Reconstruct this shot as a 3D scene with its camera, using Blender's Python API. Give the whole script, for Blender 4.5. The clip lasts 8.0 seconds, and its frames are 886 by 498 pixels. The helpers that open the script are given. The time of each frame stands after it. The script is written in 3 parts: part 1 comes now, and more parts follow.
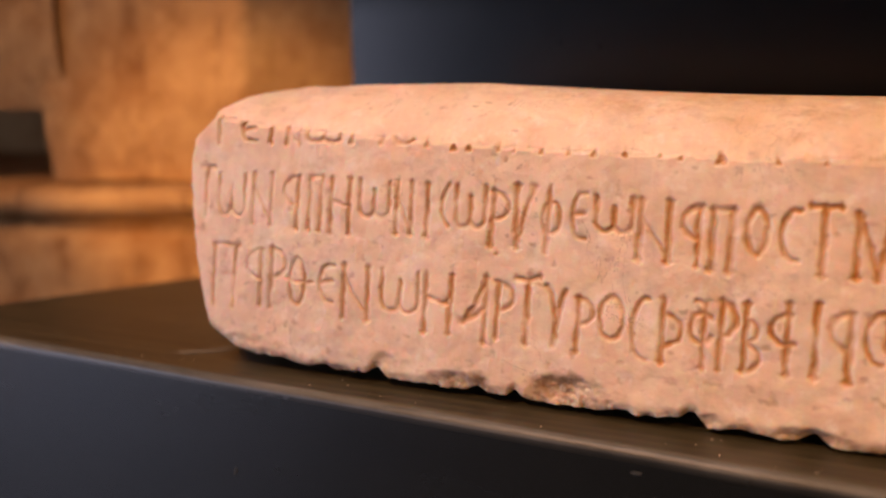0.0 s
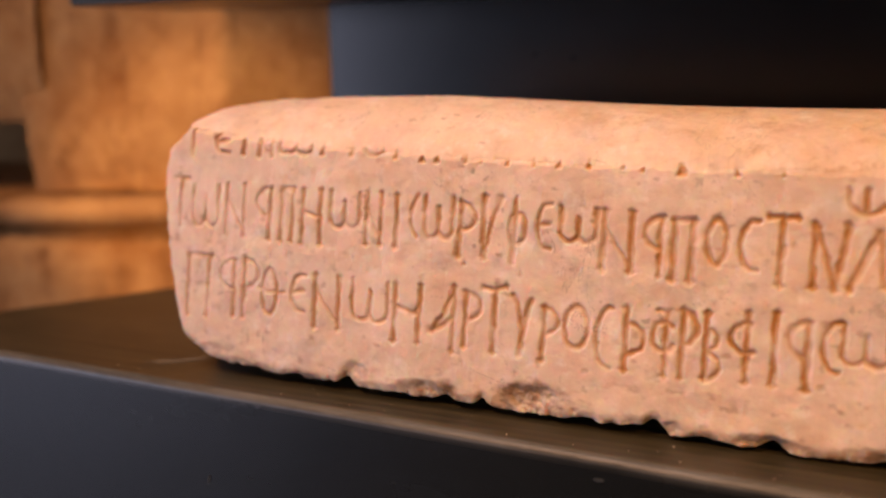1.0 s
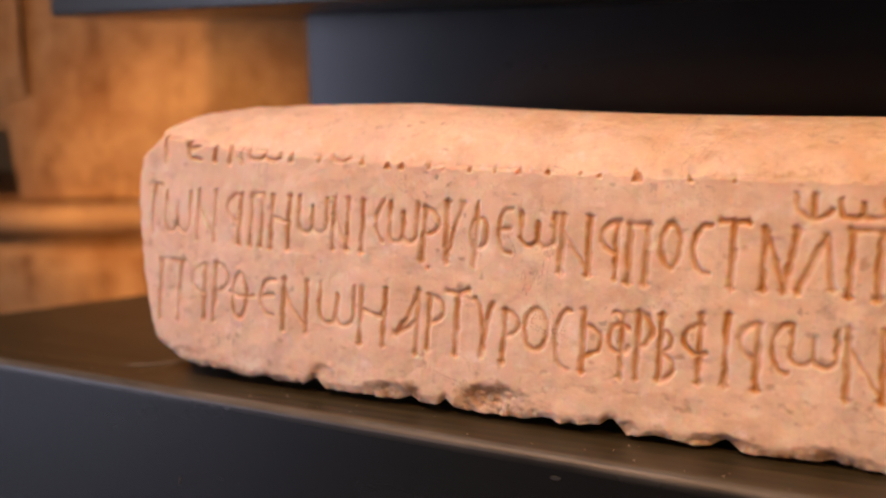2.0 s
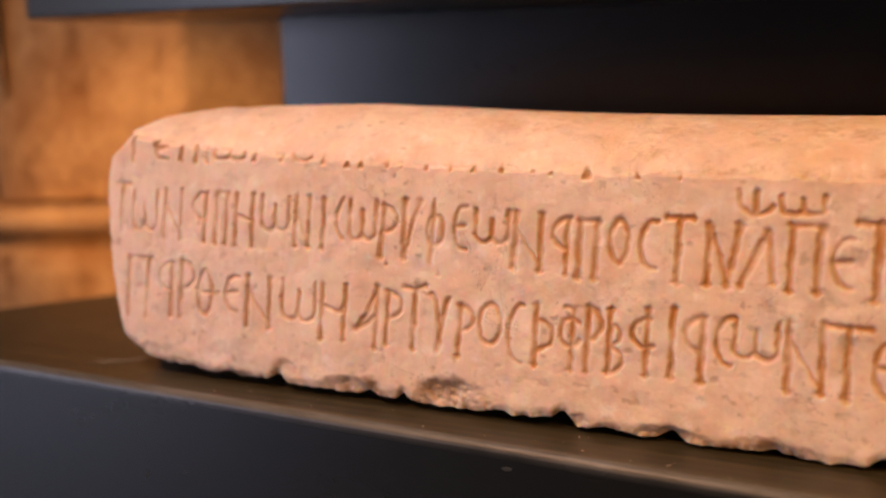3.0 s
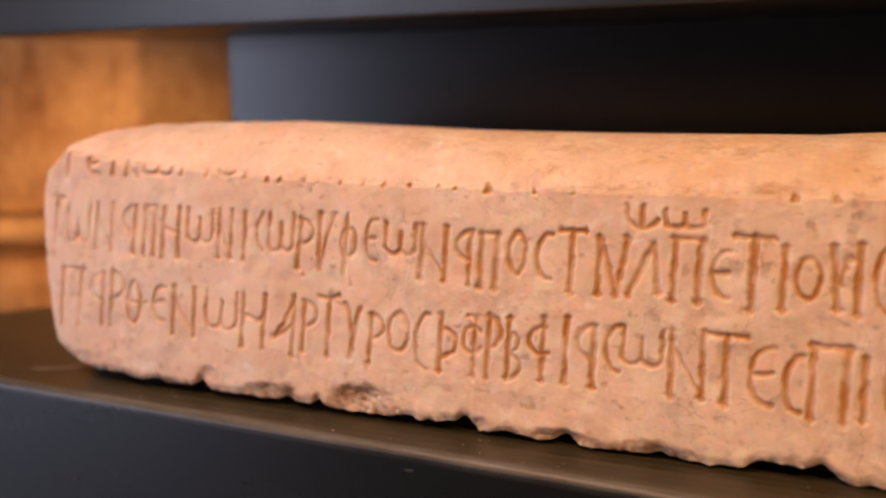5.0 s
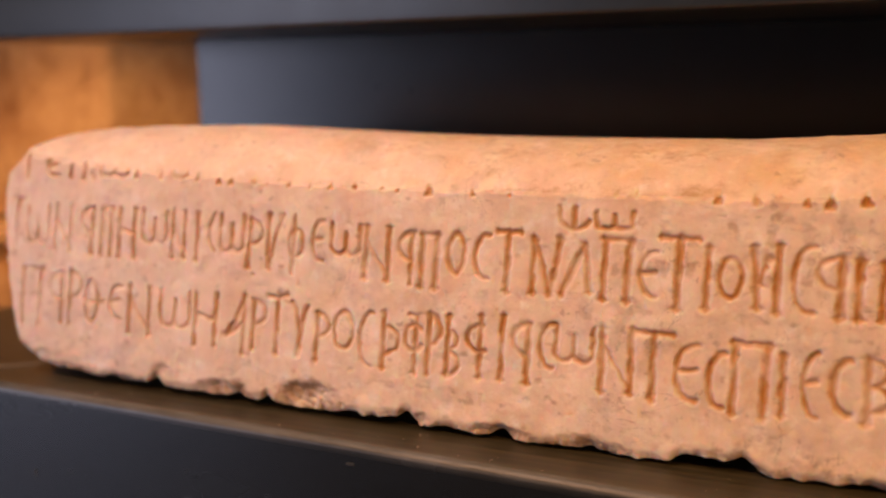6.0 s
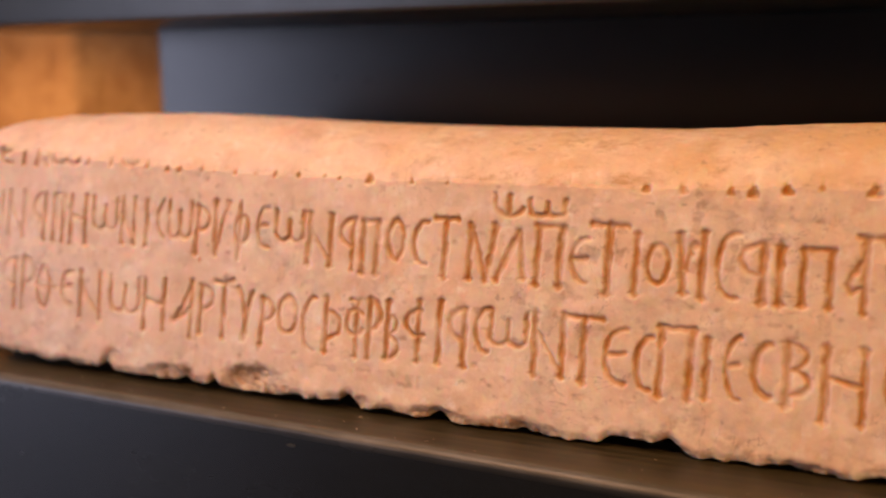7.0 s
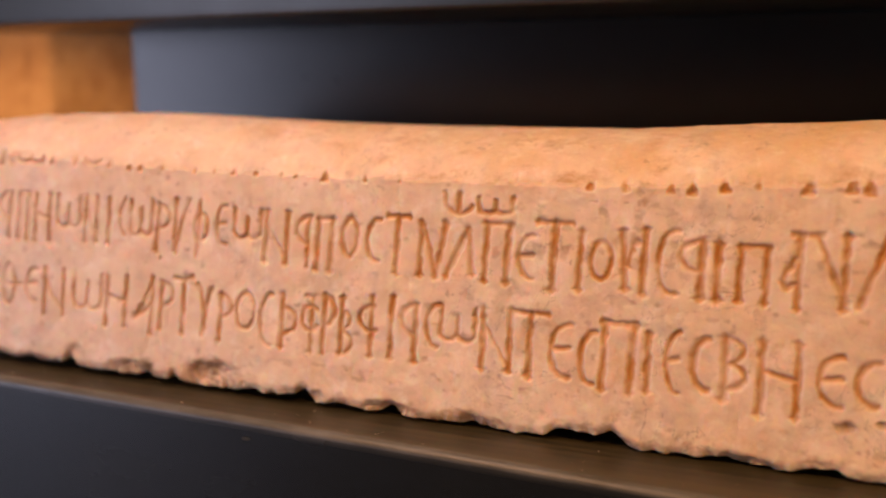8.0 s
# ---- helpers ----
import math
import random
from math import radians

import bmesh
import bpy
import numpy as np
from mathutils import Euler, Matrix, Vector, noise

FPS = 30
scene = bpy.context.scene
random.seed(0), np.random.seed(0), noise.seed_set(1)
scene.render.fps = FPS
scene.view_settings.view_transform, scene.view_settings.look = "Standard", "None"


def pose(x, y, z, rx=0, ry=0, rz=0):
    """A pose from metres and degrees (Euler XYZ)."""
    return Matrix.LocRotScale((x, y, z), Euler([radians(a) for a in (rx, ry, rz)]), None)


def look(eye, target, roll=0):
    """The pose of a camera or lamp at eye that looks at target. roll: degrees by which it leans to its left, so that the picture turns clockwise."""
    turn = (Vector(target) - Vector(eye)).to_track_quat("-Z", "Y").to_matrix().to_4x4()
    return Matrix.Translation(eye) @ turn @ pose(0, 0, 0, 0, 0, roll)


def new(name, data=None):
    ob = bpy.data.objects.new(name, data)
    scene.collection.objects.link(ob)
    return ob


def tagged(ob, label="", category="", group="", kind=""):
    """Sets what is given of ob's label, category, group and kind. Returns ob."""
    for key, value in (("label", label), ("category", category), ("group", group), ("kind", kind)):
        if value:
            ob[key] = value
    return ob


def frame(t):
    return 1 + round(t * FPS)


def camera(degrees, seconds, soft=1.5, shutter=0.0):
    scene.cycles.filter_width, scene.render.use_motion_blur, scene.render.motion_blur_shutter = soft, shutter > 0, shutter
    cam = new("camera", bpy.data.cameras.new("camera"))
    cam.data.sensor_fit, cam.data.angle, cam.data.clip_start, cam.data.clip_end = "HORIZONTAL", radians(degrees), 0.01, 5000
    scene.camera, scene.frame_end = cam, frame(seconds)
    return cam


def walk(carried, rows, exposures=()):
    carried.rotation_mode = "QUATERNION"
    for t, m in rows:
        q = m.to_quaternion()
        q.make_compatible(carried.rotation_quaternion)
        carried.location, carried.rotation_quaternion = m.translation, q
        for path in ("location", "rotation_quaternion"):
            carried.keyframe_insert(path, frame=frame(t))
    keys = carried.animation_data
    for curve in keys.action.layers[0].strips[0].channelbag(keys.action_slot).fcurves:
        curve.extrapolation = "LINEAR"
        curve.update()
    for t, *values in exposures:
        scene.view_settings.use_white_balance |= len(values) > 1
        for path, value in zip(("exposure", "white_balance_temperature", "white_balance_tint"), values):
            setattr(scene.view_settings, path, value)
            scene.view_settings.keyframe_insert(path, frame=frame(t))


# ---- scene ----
cam = camera(44.73, 8.0, soft=2.2)
# seconds, eye, yaw, pitch, roll
ROWS = [
    (0.0, 0.4856, -0.5931, 1.0266, 26.98, -11.17, -1.08),
    (0.5, 0.4933, -0.5945, 1.0269, 26.76, -10.97, -1.06),
    (1.0, 0.5043, -0.5943, 1.0296, 26.63, -10.75, -1.13),
    (1.5, 0.5154, -0.5968, 1.0288, 26.51, -10.32, -1.07),
    (3.0, 0.5602, -0.6014, 1.0267, 26.29, -10.08, -1.21),
    (3.5, 0.5716, -0.603, 1.0275, 26.19, -10.04, -1.23),
    (4.0, 0.5888, -0.6015, 1.0302, 26.25, -9.84, -1.22),
    (4.5, 0.6041, -0.6034, 1.0292, 26.02, -9.57, -1.09),
    (6.0, 0.6636, -0.6095, 1.031, 25.66, -9.22, -0.9),
    (6.5, 0.6825, -0.6103, 1.028, 25.43, -9.41, -0.66),
    (7.0, 0.699, -0.6094, 1.0295, 25.05, -9.67, -0.63),
    (7.5, 0.7114, -0.6093, 1.0314, 24.97, -9.7, -0.64),
    (8.0, 0.7314, -0.6102, 1.0299, 24.83, -9.69, -0.59),
]
walk(cam, [(t, pose(x, y, z, 0, 0, yaw) @ pose(0, 0, 0, 90 + pitch) @ pose(0, 0, 0, 0, 0, roll)) for t, x, y, z, yaw, pitch, roll in ROWS])

cam.data.dof.use_dof = True
cam.data.dof.focus_distance = 0.66
cam.data.dof.aperture_fstop = 3.0

# ---- world and lamps ----
world = bpy.data.worlds.new("world")
scene.world = world
world.use_nodes = True
world.node_tree.nodes["Background"].inputs[0].default_value = (0.5, 0.55, 0.65, 1)
world.node_tree.nodes["Background"].inputs[1].default_value = 0.02
scene.view_settings.exposure = 0.0


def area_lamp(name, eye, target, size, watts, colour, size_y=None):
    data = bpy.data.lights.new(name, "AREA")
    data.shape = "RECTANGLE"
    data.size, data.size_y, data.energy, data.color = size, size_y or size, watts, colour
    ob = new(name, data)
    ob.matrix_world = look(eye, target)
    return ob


# unseen cool fill lamp at left, added for the bluish reflections in the steel
area_lamp("cool_fill_light", (-2.55, -2.15, 0.80), (-1.9, -1.5, 0.2), 1.3, 42, (0.68, 0.70, 0.93), 1.4)


def spot_lamp(name, eye, target, watts, colour, degrees, blend, radius):
    data = bpy.data.lights.new(name, "SPOT")
    data.energy, data.color, data.spot_size, data.spot_blend, data.shadow_soft_size = watts, colour, radians(degrees), blend, radius
    new(name, data).matrix_world = look(eye, target)


# three assumed ceiling spotlights on the stone, out of view
spot_lamp("gallery_spotlight", (-0.42, -1.35, 2.82), (0.12, 0.02, 0.92), 180, (1.0, 0.53, 0.295), 50, 0.8, 0.22)
spot_lamp("gallery_spotlight", (-0.35, -0.45, 2.9), (0.06, 0.05, 0.98), 74, (1.0, 0.70, 0.64), 30, 1.0, 0.2)
spot_lamp("gallery_spotlight", (2.0, -1.65, 2.75), (0.95, 0.0, 0.95), 174, (1.0, 0.49, 0.135), 34, 1.0, 0.22)
# narrow warm fill on the masonry, added low in the room without a fixture
spot_lamp("wall_fill_spot", (-0.45, -1.9, 1.0), (-0.29, 0.44, 0.868), 158, (1.0, 0.46, 0.115), 11, 0.6, 0.05)


# ---- materials ----
def material(name, colour, roughness=0.5, metallic=0.0, specular=0.5):
    m = bpy.data.materials.new(name)
    m.use_nodes = True
    b = m.node_tree.nodes["Principled BSDF"]
    b.inputs["Base Color"].default_value = (*colour, 1)
    b.inputs["Roughness"].default_value = roughness
    b.inputs["Metallic"].default_value = metallic
    b.inputs["Specular IOR Level"].default_value = specular
    return m, m.node_tree.nodes, m.node_tree.links, b


def noise_node(nodes, links, scale, detail=4.0, rough=0.55, stretch=None, distortion=0.0):
    co = nodes.new("ShaderNodeTexCoord")
    out = co.outputs["Object"]
    if stretch:
        mp = nodes.new("ShaderNodeMapping")
        mp.inputs["Scale"].default_value = stretch
        links.new(out, mp.inputs["Vector"])
        out = mp.outputs["Vector"]
    n = nodes.new("ShaderNodeTexNoise")
    n.inputs["Scale"].default_value = scale
    n.inputs["Detail"].default_value = detail
    n.inputs["Roughness"].default_value = rough
    n.inputs["Distortion"].default_value = distortion
    links.new(out, n.inputs["Vector"])
    return n.outputs["Fac"]


def ramp(nodes, links, fac, lo, hi):
    r = nodes.new("ShaderNodeMapRange")
    r.inputs["From Min"].default_value, r.inputs["From Max"].default_value = lo, hi
    links.new(fac, r.inputs["Value"])
    return r.outputs["Result"]


def times(nodes, links, a, b):
    n = nodes.new("ShaderNodeMath")
    n.operation = "MULTIPLY"
    for k, v in enumerate((a, b)):
        if isinstance(v, (int, float)):
            n.inputs[k].default_value = v
        else:
            links.new(v, n.inputs[k])
    return n.outputs[0]


def mix(nodes, links, fac, a, b):
    n = nodes.new("ShaderNodeMix")
    n.data_type = "RGBA"
    if isinstance(fac, (int, float)):
        n.inputs[0].default_value = fac
    else:
        links.new(fac, n.inputs[0])
    for k, v in ((6, a), (7, b)):
        if isinstance(v, tuple):
            n.inputs[k].default_value = (*v, 1)
        else:
            links.new(v, n.inputs[k])
    return n.outputs[2]


def bump(nodes, links, bsdf, heights, distance):
    prev = None
    for h, strength in heights:
        n = nodes.new("ShaderNodeBump")
        n.inputs["Strength"].default_value = strength
        n.inputs["Distance"].default_value = distance
        links.new(h, n.inputs["Height"])
        if prev:
            links.new(prev, n.inputs["Normal"])
        prev = n.outputs["Normal"]
    links.new(prev, bsdf.inputs["Normal"])


def attribute(nodes, name):
    a = nodes.new("ShaderNodeAttribute")
    a.attribute_name = name
    return a.outputs["Fac"]


def marble_material():
    m, nodes, links, b = material("weathered_marble", (0.74, 0.64, 0.55), 0.6, 0.0, 0.3)

    def cloud(scale, lo, hi, detail=5, rough=0.6, stretch=None, distortion=0.0):
        return ramp(nodes, links, noise_node(nodes, links, scale, detail, rough, stretch, distortion), lo, hi)

    def both(p, q):
        return times(nodes, links, p, q)

    def lay(col, fac, amount, colour):
        return mix(nodes, links, both(fac, amount), col, colour)

    col = mix(nodes, links, cloud(22, 0.3, 0.7, 4, 0.55), (0.75, 0.58, 0.45), (0.88, 0.76, 0.66))
    # soft warm mottling and pale crystalline spots
    col = lay(col, cloud(75, 0.48, 0.70, 5, 0.65), 0.30, (0.58, 0.43, 0.34))
    col = lay(col, cloud(90, 0.56, 0.70, 4, 0.6), 0.55, (0.92, 0.85, 0.80))
    # ochre patina in patches, mostly on the worn top
    och = both(cloud(17, 0.46, 0.66, 6, 0.65), attribute(nodes, "worn_top"))
    col = lay(col, och, 0.50, (0.72, 0.48, 0.20))
    # grey-violet clouds
    grey = both(cloud(48, 0.47, 0.66, 6, 0.62), cloud(11, 0.46, 0.60, 3))
    col = lay(col, grey, 0.34, (0.40, 0.32, 0.31))
    # faint run-off streaks down the face
    col = lay(col, cloud(60, 0.52, 0.75, 4, 0.6, (1.6, 0.25, 0.12)), 0.22, (0.50, 0.40, 0.36))
    # ochre blotches
    blot = both(cloud(42, 0.58, 0.70, 5, 0.6, (1, 1, 0.8)), cloud(8, 0.45, 0.58, 2))
    col = lay(col, blot, 0.42, (0.60, 0.36, 0.16))
    # slanting grey veins and dark flecks of the worn top
    top = attribute(nodes, "worn_top")
    fleck = both(both(cloud(62, 0.50, 0.68, 6, 0.68, (0.75, 1.0, 1.0)), cloud(13, 0.38, 0.56, 3)), top)
    col = lay(col, fleck, 0.75, (0.46, 0.27, 0.11))
    # fine dark specks
    speck = both(cloud(140, 0.63, 0.70, 2, 0.5), cloud(20, 0.50, 0.62, 3))
    col = lay(col, speck, 0.45, (0.30, 0.20, 0.15))
    # hair cracks
    vein = cloud(14, 0.4965, 0.5035, 6, 0.6, None, 1.2)
    thin = nodes.new("ShaderNodeMath")
    thin.operation = "COMPARE"
    thin.inputs[1].default_value, thin.inputs[2].default_value = 0.5, 0.45
    links.new(vein, thin.inputs[0])
    col = lay(col, both(thin.outputs[0], cloud(10, 0.46, 0.56, 2)), 0.45, (0.34, 0.25, 0.21))
    # broken stone, and a brown in the cuts for ochre residue and groove shade
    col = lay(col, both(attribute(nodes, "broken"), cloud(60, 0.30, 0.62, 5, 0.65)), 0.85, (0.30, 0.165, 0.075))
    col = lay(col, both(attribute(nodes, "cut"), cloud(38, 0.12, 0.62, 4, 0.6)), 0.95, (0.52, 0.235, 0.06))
    b.inputs["Subsurface Weight"].default_value = 0.5
    b.inputs["Subsurface Radius"].default_value = (1.0, 0.45, 0.22)
    b.inputs["Subsurface Scale"].default_value = 0.007
    links.new(col, b.inputs["Base Color"])
    links.new(ramp(nodes, links, noise_node(nodes, links, 60, 4), -0.6, 1.6), b.inputs["Roughness"])
    bump(nodes, links, b, ((noise_node(nodes, links, 420, 3, 0.6), 0.25), (noise_node(nodes, links, 110, 4, 0.6), 0.5), (noise_node(nodes, links, 48, 3, 0.5), 0.5)), 0.0011)
    return m


def metal_material(name="dark_coated_steel", smooth=0.30, dull=0.40, low=(0.008, 0.010, 0.012), high=(0.014, 0.017, 0.019)):
    m, nodes, links, b = material(name, (0.014, 0.014, 0.014), 0.3, 0.0, 0.5)
    n = noise_node(nodes, links, 14, 5, 0.6)
    links.new(mix(nodes, links, ramp(nodes, links, n, 0.3, 0.75), low, high), b.inputs["Base Color"])
    r = nodes.new("ShaderNodeMapRange")
    r.inputs["To Min"].default_value, r.inputs["To Max"].default_value = smooth, dull
    links.new(noise_node(nodes, links, 30, 5, 0.6), r.inputs["Value"])
    links.new(r.outputs["Result"], b.inputs["Roughness"])
    bump(nodes, links, b, ((noise_node(nodes, links, 700, 2), 0.12),), 0.0003)
    return m


def ashlar_material():
    m, nodes, links, b = material("yellow_limestone", (0.55, 0.40, 0.25), 0.85, 0.0, 0.2)
    info = nodes.new("ShaderNodeObjectInfo")
    col = mix(nodes, links, ramp(nodes, links, noise_node(nodes, links, 8.5, 7, 0.72), 0.38, 0.62), (0.34, 0.145, 0.038), (0.62, 0.38, 0.165))
    col = mix(nodes, links, times(nodes, links, info.outputs["Random"], 0.3), col, (0.62, 0.46, 0.26))
    dark = ramp(nodes, links, noise_node(nodes, links, 16, 6, 0.7, (1.6, 1.6, 0.6)), 0.53, 0.68)
    col = mix(nodes, links, times(nodes, links, dark, 0.78), col, (0.24, 0.11, 0.04))
    links.new(col, b.inputs["Base Color"])
    bump(nodes, links, b, ((noise_node(nodes, links, 60, 6, 0.65), 0.6), (noise_node(nodes, links, 9, 4), 0.7)), 0.012)
    return m


def plain_material(name, a, c, scale, roughness):
    m, nodes, links, b = material(name, a, roughness, 0.0, 0.4)
    links.new(mix(nodes, links, ramp(nodes, links, noise_node(nodes, links, scale, 5), 0.3, 0.7), a, c), b.inputs["Base Color"])
    bump(nodes, links, b, ((noise_node(nodes, links, scale * 12, 3), 0.2),), 0.002)
    return m


MARBLE = marble_material()
STEEL = metal_material("dark_satin_steel", 0.26, 0.31)
LIP = metal_material("grey_coated_plate", 0.32, 0.42, (0.013, 0.018, 0.019), (0.020, 0.026, 0.027))
PANEL = metal_material("blue_grey_coated_panel", 0.30, 0.40, (0.004, 0.008, 0.014), (0.008, 0.012, 0.019))


def sheet_material():
    """Dark sheet steel, satin front, dull top; top reflection and fold highlight coloured in."""
    m, nodes, links, b = material("satin_dark_steel_sheet", (0.02, 0.02, 0.016), 0.35, 0.0, 0.4)
    streak = noise_node(nodes, links, 26, 4, 0.6, (0.08, 8.0, 1.0))
    handled_sheen = attribute(nodes, "handled_sheen")
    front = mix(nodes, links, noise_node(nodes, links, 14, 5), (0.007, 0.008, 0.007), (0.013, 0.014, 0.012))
    # olive-brown of the top carries the reflected wall in its base colour
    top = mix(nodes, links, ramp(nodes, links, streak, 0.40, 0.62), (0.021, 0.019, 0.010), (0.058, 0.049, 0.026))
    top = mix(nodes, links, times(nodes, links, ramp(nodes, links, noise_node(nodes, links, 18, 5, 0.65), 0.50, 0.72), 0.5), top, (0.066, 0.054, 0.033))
    col = mix(nodes, links, handled_sheen, front, top)
    # pale grey along the fold puts the bend's highlight into the colour
    worn = times(nodes, links, attribute(nodes, "fold"), ramp(nodes, links, noise_node(nodes, links, 70, 5, 0.6, (0.25, 1, 1)), 0.15, 0.75))
    col = mix(nodes, links, worn, col, (0.14, 0.145, 0.14))
    links.new(col, b.inputs["Base Color"])
    dull = mix(nodes, links, handled_sheen, (0.20, 0.20, 0.20), (0.36, 0.36, 0.36))
    r = nodes.new("ShaderNodeMath")
    r.operation = "MULTIPLY_ADD"
    r.inputs[1].default_value = 0.12
    links.new(streak, r.inputs[0])
    links.new(dull, r.inputs[2])
    links.new(r.outputs[0], b.inputs["Roughness"])
    bump(nodes, links, b, ((noise_node(nodes, links, 600, 2), 0.12), (streak, 0.15)), 0.0003)
    return m


SHEET = sheet_material()
ASHLAR = ashlar_material()
PLASTER = plain_material("grey_plaster", (0.10, 0.10, 0.10), (0.13, 0.13, 0.125), 3, 0.9)
FLOORING = plain_material("grey_stone_floor", (0.29, 0.31, 0.34), (0.35, 0.37, 0.40), 4, 0.5)
DUST = plain_material("pale_dust", (0.55, 0.48, 0.40), (0.65, 0.58, 0.5), 200, 0.95)
SMEAR = plain_material("thin_stone_dust", (0.09, 0.075, 0.05), (0.15, 0.125, 0.09), 90, 0.85)
SCUFF = plain_material("scuffed_coating", (0.032, 0.037, 0.036), (0.05, 0.055, 0.053), 400, 0.7)


# ---- mesh helpers ----
def link_mesh(name, bm, mat, parent=None, label=""):
    me = bpy.data.meshes.new(name)
    bm.normal_update()
    bm.to_mesh(me)
    bm.free()
    me.materials.append(mat)
    ob = new(name, me)
    if parent:
        ob.parent = parent
    if label:
        ob["label"] = label
    return ob


def part(name, bm, mat, parent, label=""):
    return link_mesh(name, bm, mat, parent, label)


def box(x0, x1, y0, y1, z0, z1, bevel=0.0):
    bm = bmesh.new()
    bmesh.ops.create_cube(bm, size=1.0)
    for v in bm.verts:
        v.co = ((x0 + x1) / 2 + v.co.x * (x1 - x0), (y0 + y1) / 2 + v.co.y * (y1 - y0), (z0 + z1) / 2 + v.co.z * (z1 - z0))
    if bevel:
        bmesh.ops.bevel(bm, geom=bm.edges[:], offset=bevel, segments=3, affect="EDGES", profile=0.5)
    return bm


def prism(outline, z0, z1, bevel=0.0):
    """A plate with the given outline (anticlockwise from above)."""
    bm = bmesh.new()
    lo = [bm.verts.new((x, y, z0)) for x, y in outline]
    hi = [bm.verts.new((x, y, z1)) for x, y in outline]
    bm.faces.new(lo[::-1])
    bm.faces.new(hi)
    for k in range(len(outline)):
        j = (k + 1) % len(outline)
        bm.faces.new((lo[k], lo[j], hi[j], hi[k]))
    if bevel:
        bmesh.ops.bevel(bm, geom=bm.edges[:], offset=bevel, segments=3, affect="EDGES", profile=0.5)
    return bm


def smooth_by_angle(ob, degrees=40):
    me = ob.data
    me.shade_smooth()
    me.set_sharp_from_angle(angle=radians(degrees))


# ---- the room ----
def room():
    tagged(link_mesh("floor", box(-3.2, 3.2, -3.2, 2.4, -0.1, 0.0), FLOORING), "grey stone gallery floor slab", "floor", kind="structure")
    tagged(link_mesh("ceiling", box(-3.2, 3.2, -3.2, 2.4, 3.0, 3.1), PLASTER), "plain grey plaster gallery ceiling", "ceiling", kind="structure")
    tagged(link_mesh("wall_south", box(-3.2, 3.2, -3.3, -3.2, 0, 3.0), PLASTER), "plain grey plastered gallery wall", "wall", kind="structure")
    tagged(link_mesh("wall_west", box(-3.3, -3.2, -3.2, 2.4, 0, 3.0), PLASTER), "plain grey plastered gallery wall", "wall", kind="structure")
    tagged(link_mesh("wall_east", box(3.2, 3.3, -3.2, 2.4, 0, 3.0), PLASTER), "plain grey plastered gallery wall", "wall", kind="structure")
    tagged(link_mesh("wall_north", box(-3.2, 3.2, 2.4, 2.5, 0, 3.0), PLASTER), "plain grey plastered gallery wall", "wall", kind="structure")


room()

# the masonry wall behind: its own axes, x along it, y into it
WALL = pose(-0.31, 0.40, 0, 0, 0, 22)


def rough_block(x0, x1, y0, y1, z0, z1, wear, seed):
    bm = box(x0, x1, y0, y1, z0, z1)
    bmesh.ops.subdivide_edges(bm, edges=bm.edges[:], cuts=9, use_grid_fill=True)
    for v in bm.verts:
        c = v.co
        ex = min(c.x - x0, x1 - c.x)
        ez = min(c.z - z0, z1 - c.z)
        for e, r in ((ex, 0.004), (ez, 0.022)):
            if e < r and c.y < (y0 + y1) / 2:
                c.y += (r - math.sqrt(max(0.0, r * r - (r - e) ** 2))) * 0.7
        c.y += wear * noise.noise((c.x * 7 + seed, c.y * 7, c.z * 7)) + wear * 0.5 * noise.noise((c.x * 22, c.y * 22 + seed, c.z * 22))
        if c.y < (y0 + y1) / 2:
            c.x += 0.5 * wear * noise.noise((c.z * 9, seed, c.y))
            c.z += 0.5 * wear * noise.noise((c.x * 9, c.y, seed))
    return bm


def masonry():
    base = link_mesh("wall_masonry", box(-2.4, 2.0, 0.42, 0.6, 0.0, 3.0), ASHLAR)
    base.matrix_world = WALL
    tagged(base, "warm-lit wall of large worn yellow limestone blocks", "wall", kind="structure")
    rng = random.Random(4)
    # courses: bottom, top, front, joints along the wall
    courses = ((0.0, 0.30, 0.0, (-2.4, -1.5, -0.72, 0.2, 0.9, 2.0)),
               (0.303, 0.56, -0.01, (-2.4, -1.2, -0.50, 0.45, 1.4, 2.0)),
               (0.563, 0.822, -0.012, (-2.4, -1.2, -0.40, 0.55, 1.4, 2.0)),
               (0.829, 0.861, -0.030, (-2.4, -1.05, -0.235, 0.6, 2.0)),
               (0.864, 1.42, 0.0, (-0.212, 0.42, 1.3, 2.0)),
               (0.950, 1.42, 0.0, (-2.4, -1.1, -0.65, -0.18)),
               (1.425, 2.1, 0.01, (-2.4, -1.5, -0.8, 0.15, 0.9, 2.0)),
               (2.105, 3.0, 0.0, (-2.4, -1.3, -0.3, 0.5, 1.2, 2.0)))
    for z0, z1, y0, joints in courses:
        for a, c in zip(joints, joints[1:]):
            front = y0 + rng.uniform(-0.003, 0.003)
            ob = part("stone_block", rough_block(a + 0.002, c - 0.002, front, 0.418, z0, z1, 0.008, rng.uniform(0, 50)), ASHLAR, base)
            smooth_by_angle(ob, 60)


masonry()


# ---- display shelves ----
def shelf_front(x):
    return -0.030 - 0.042 * x


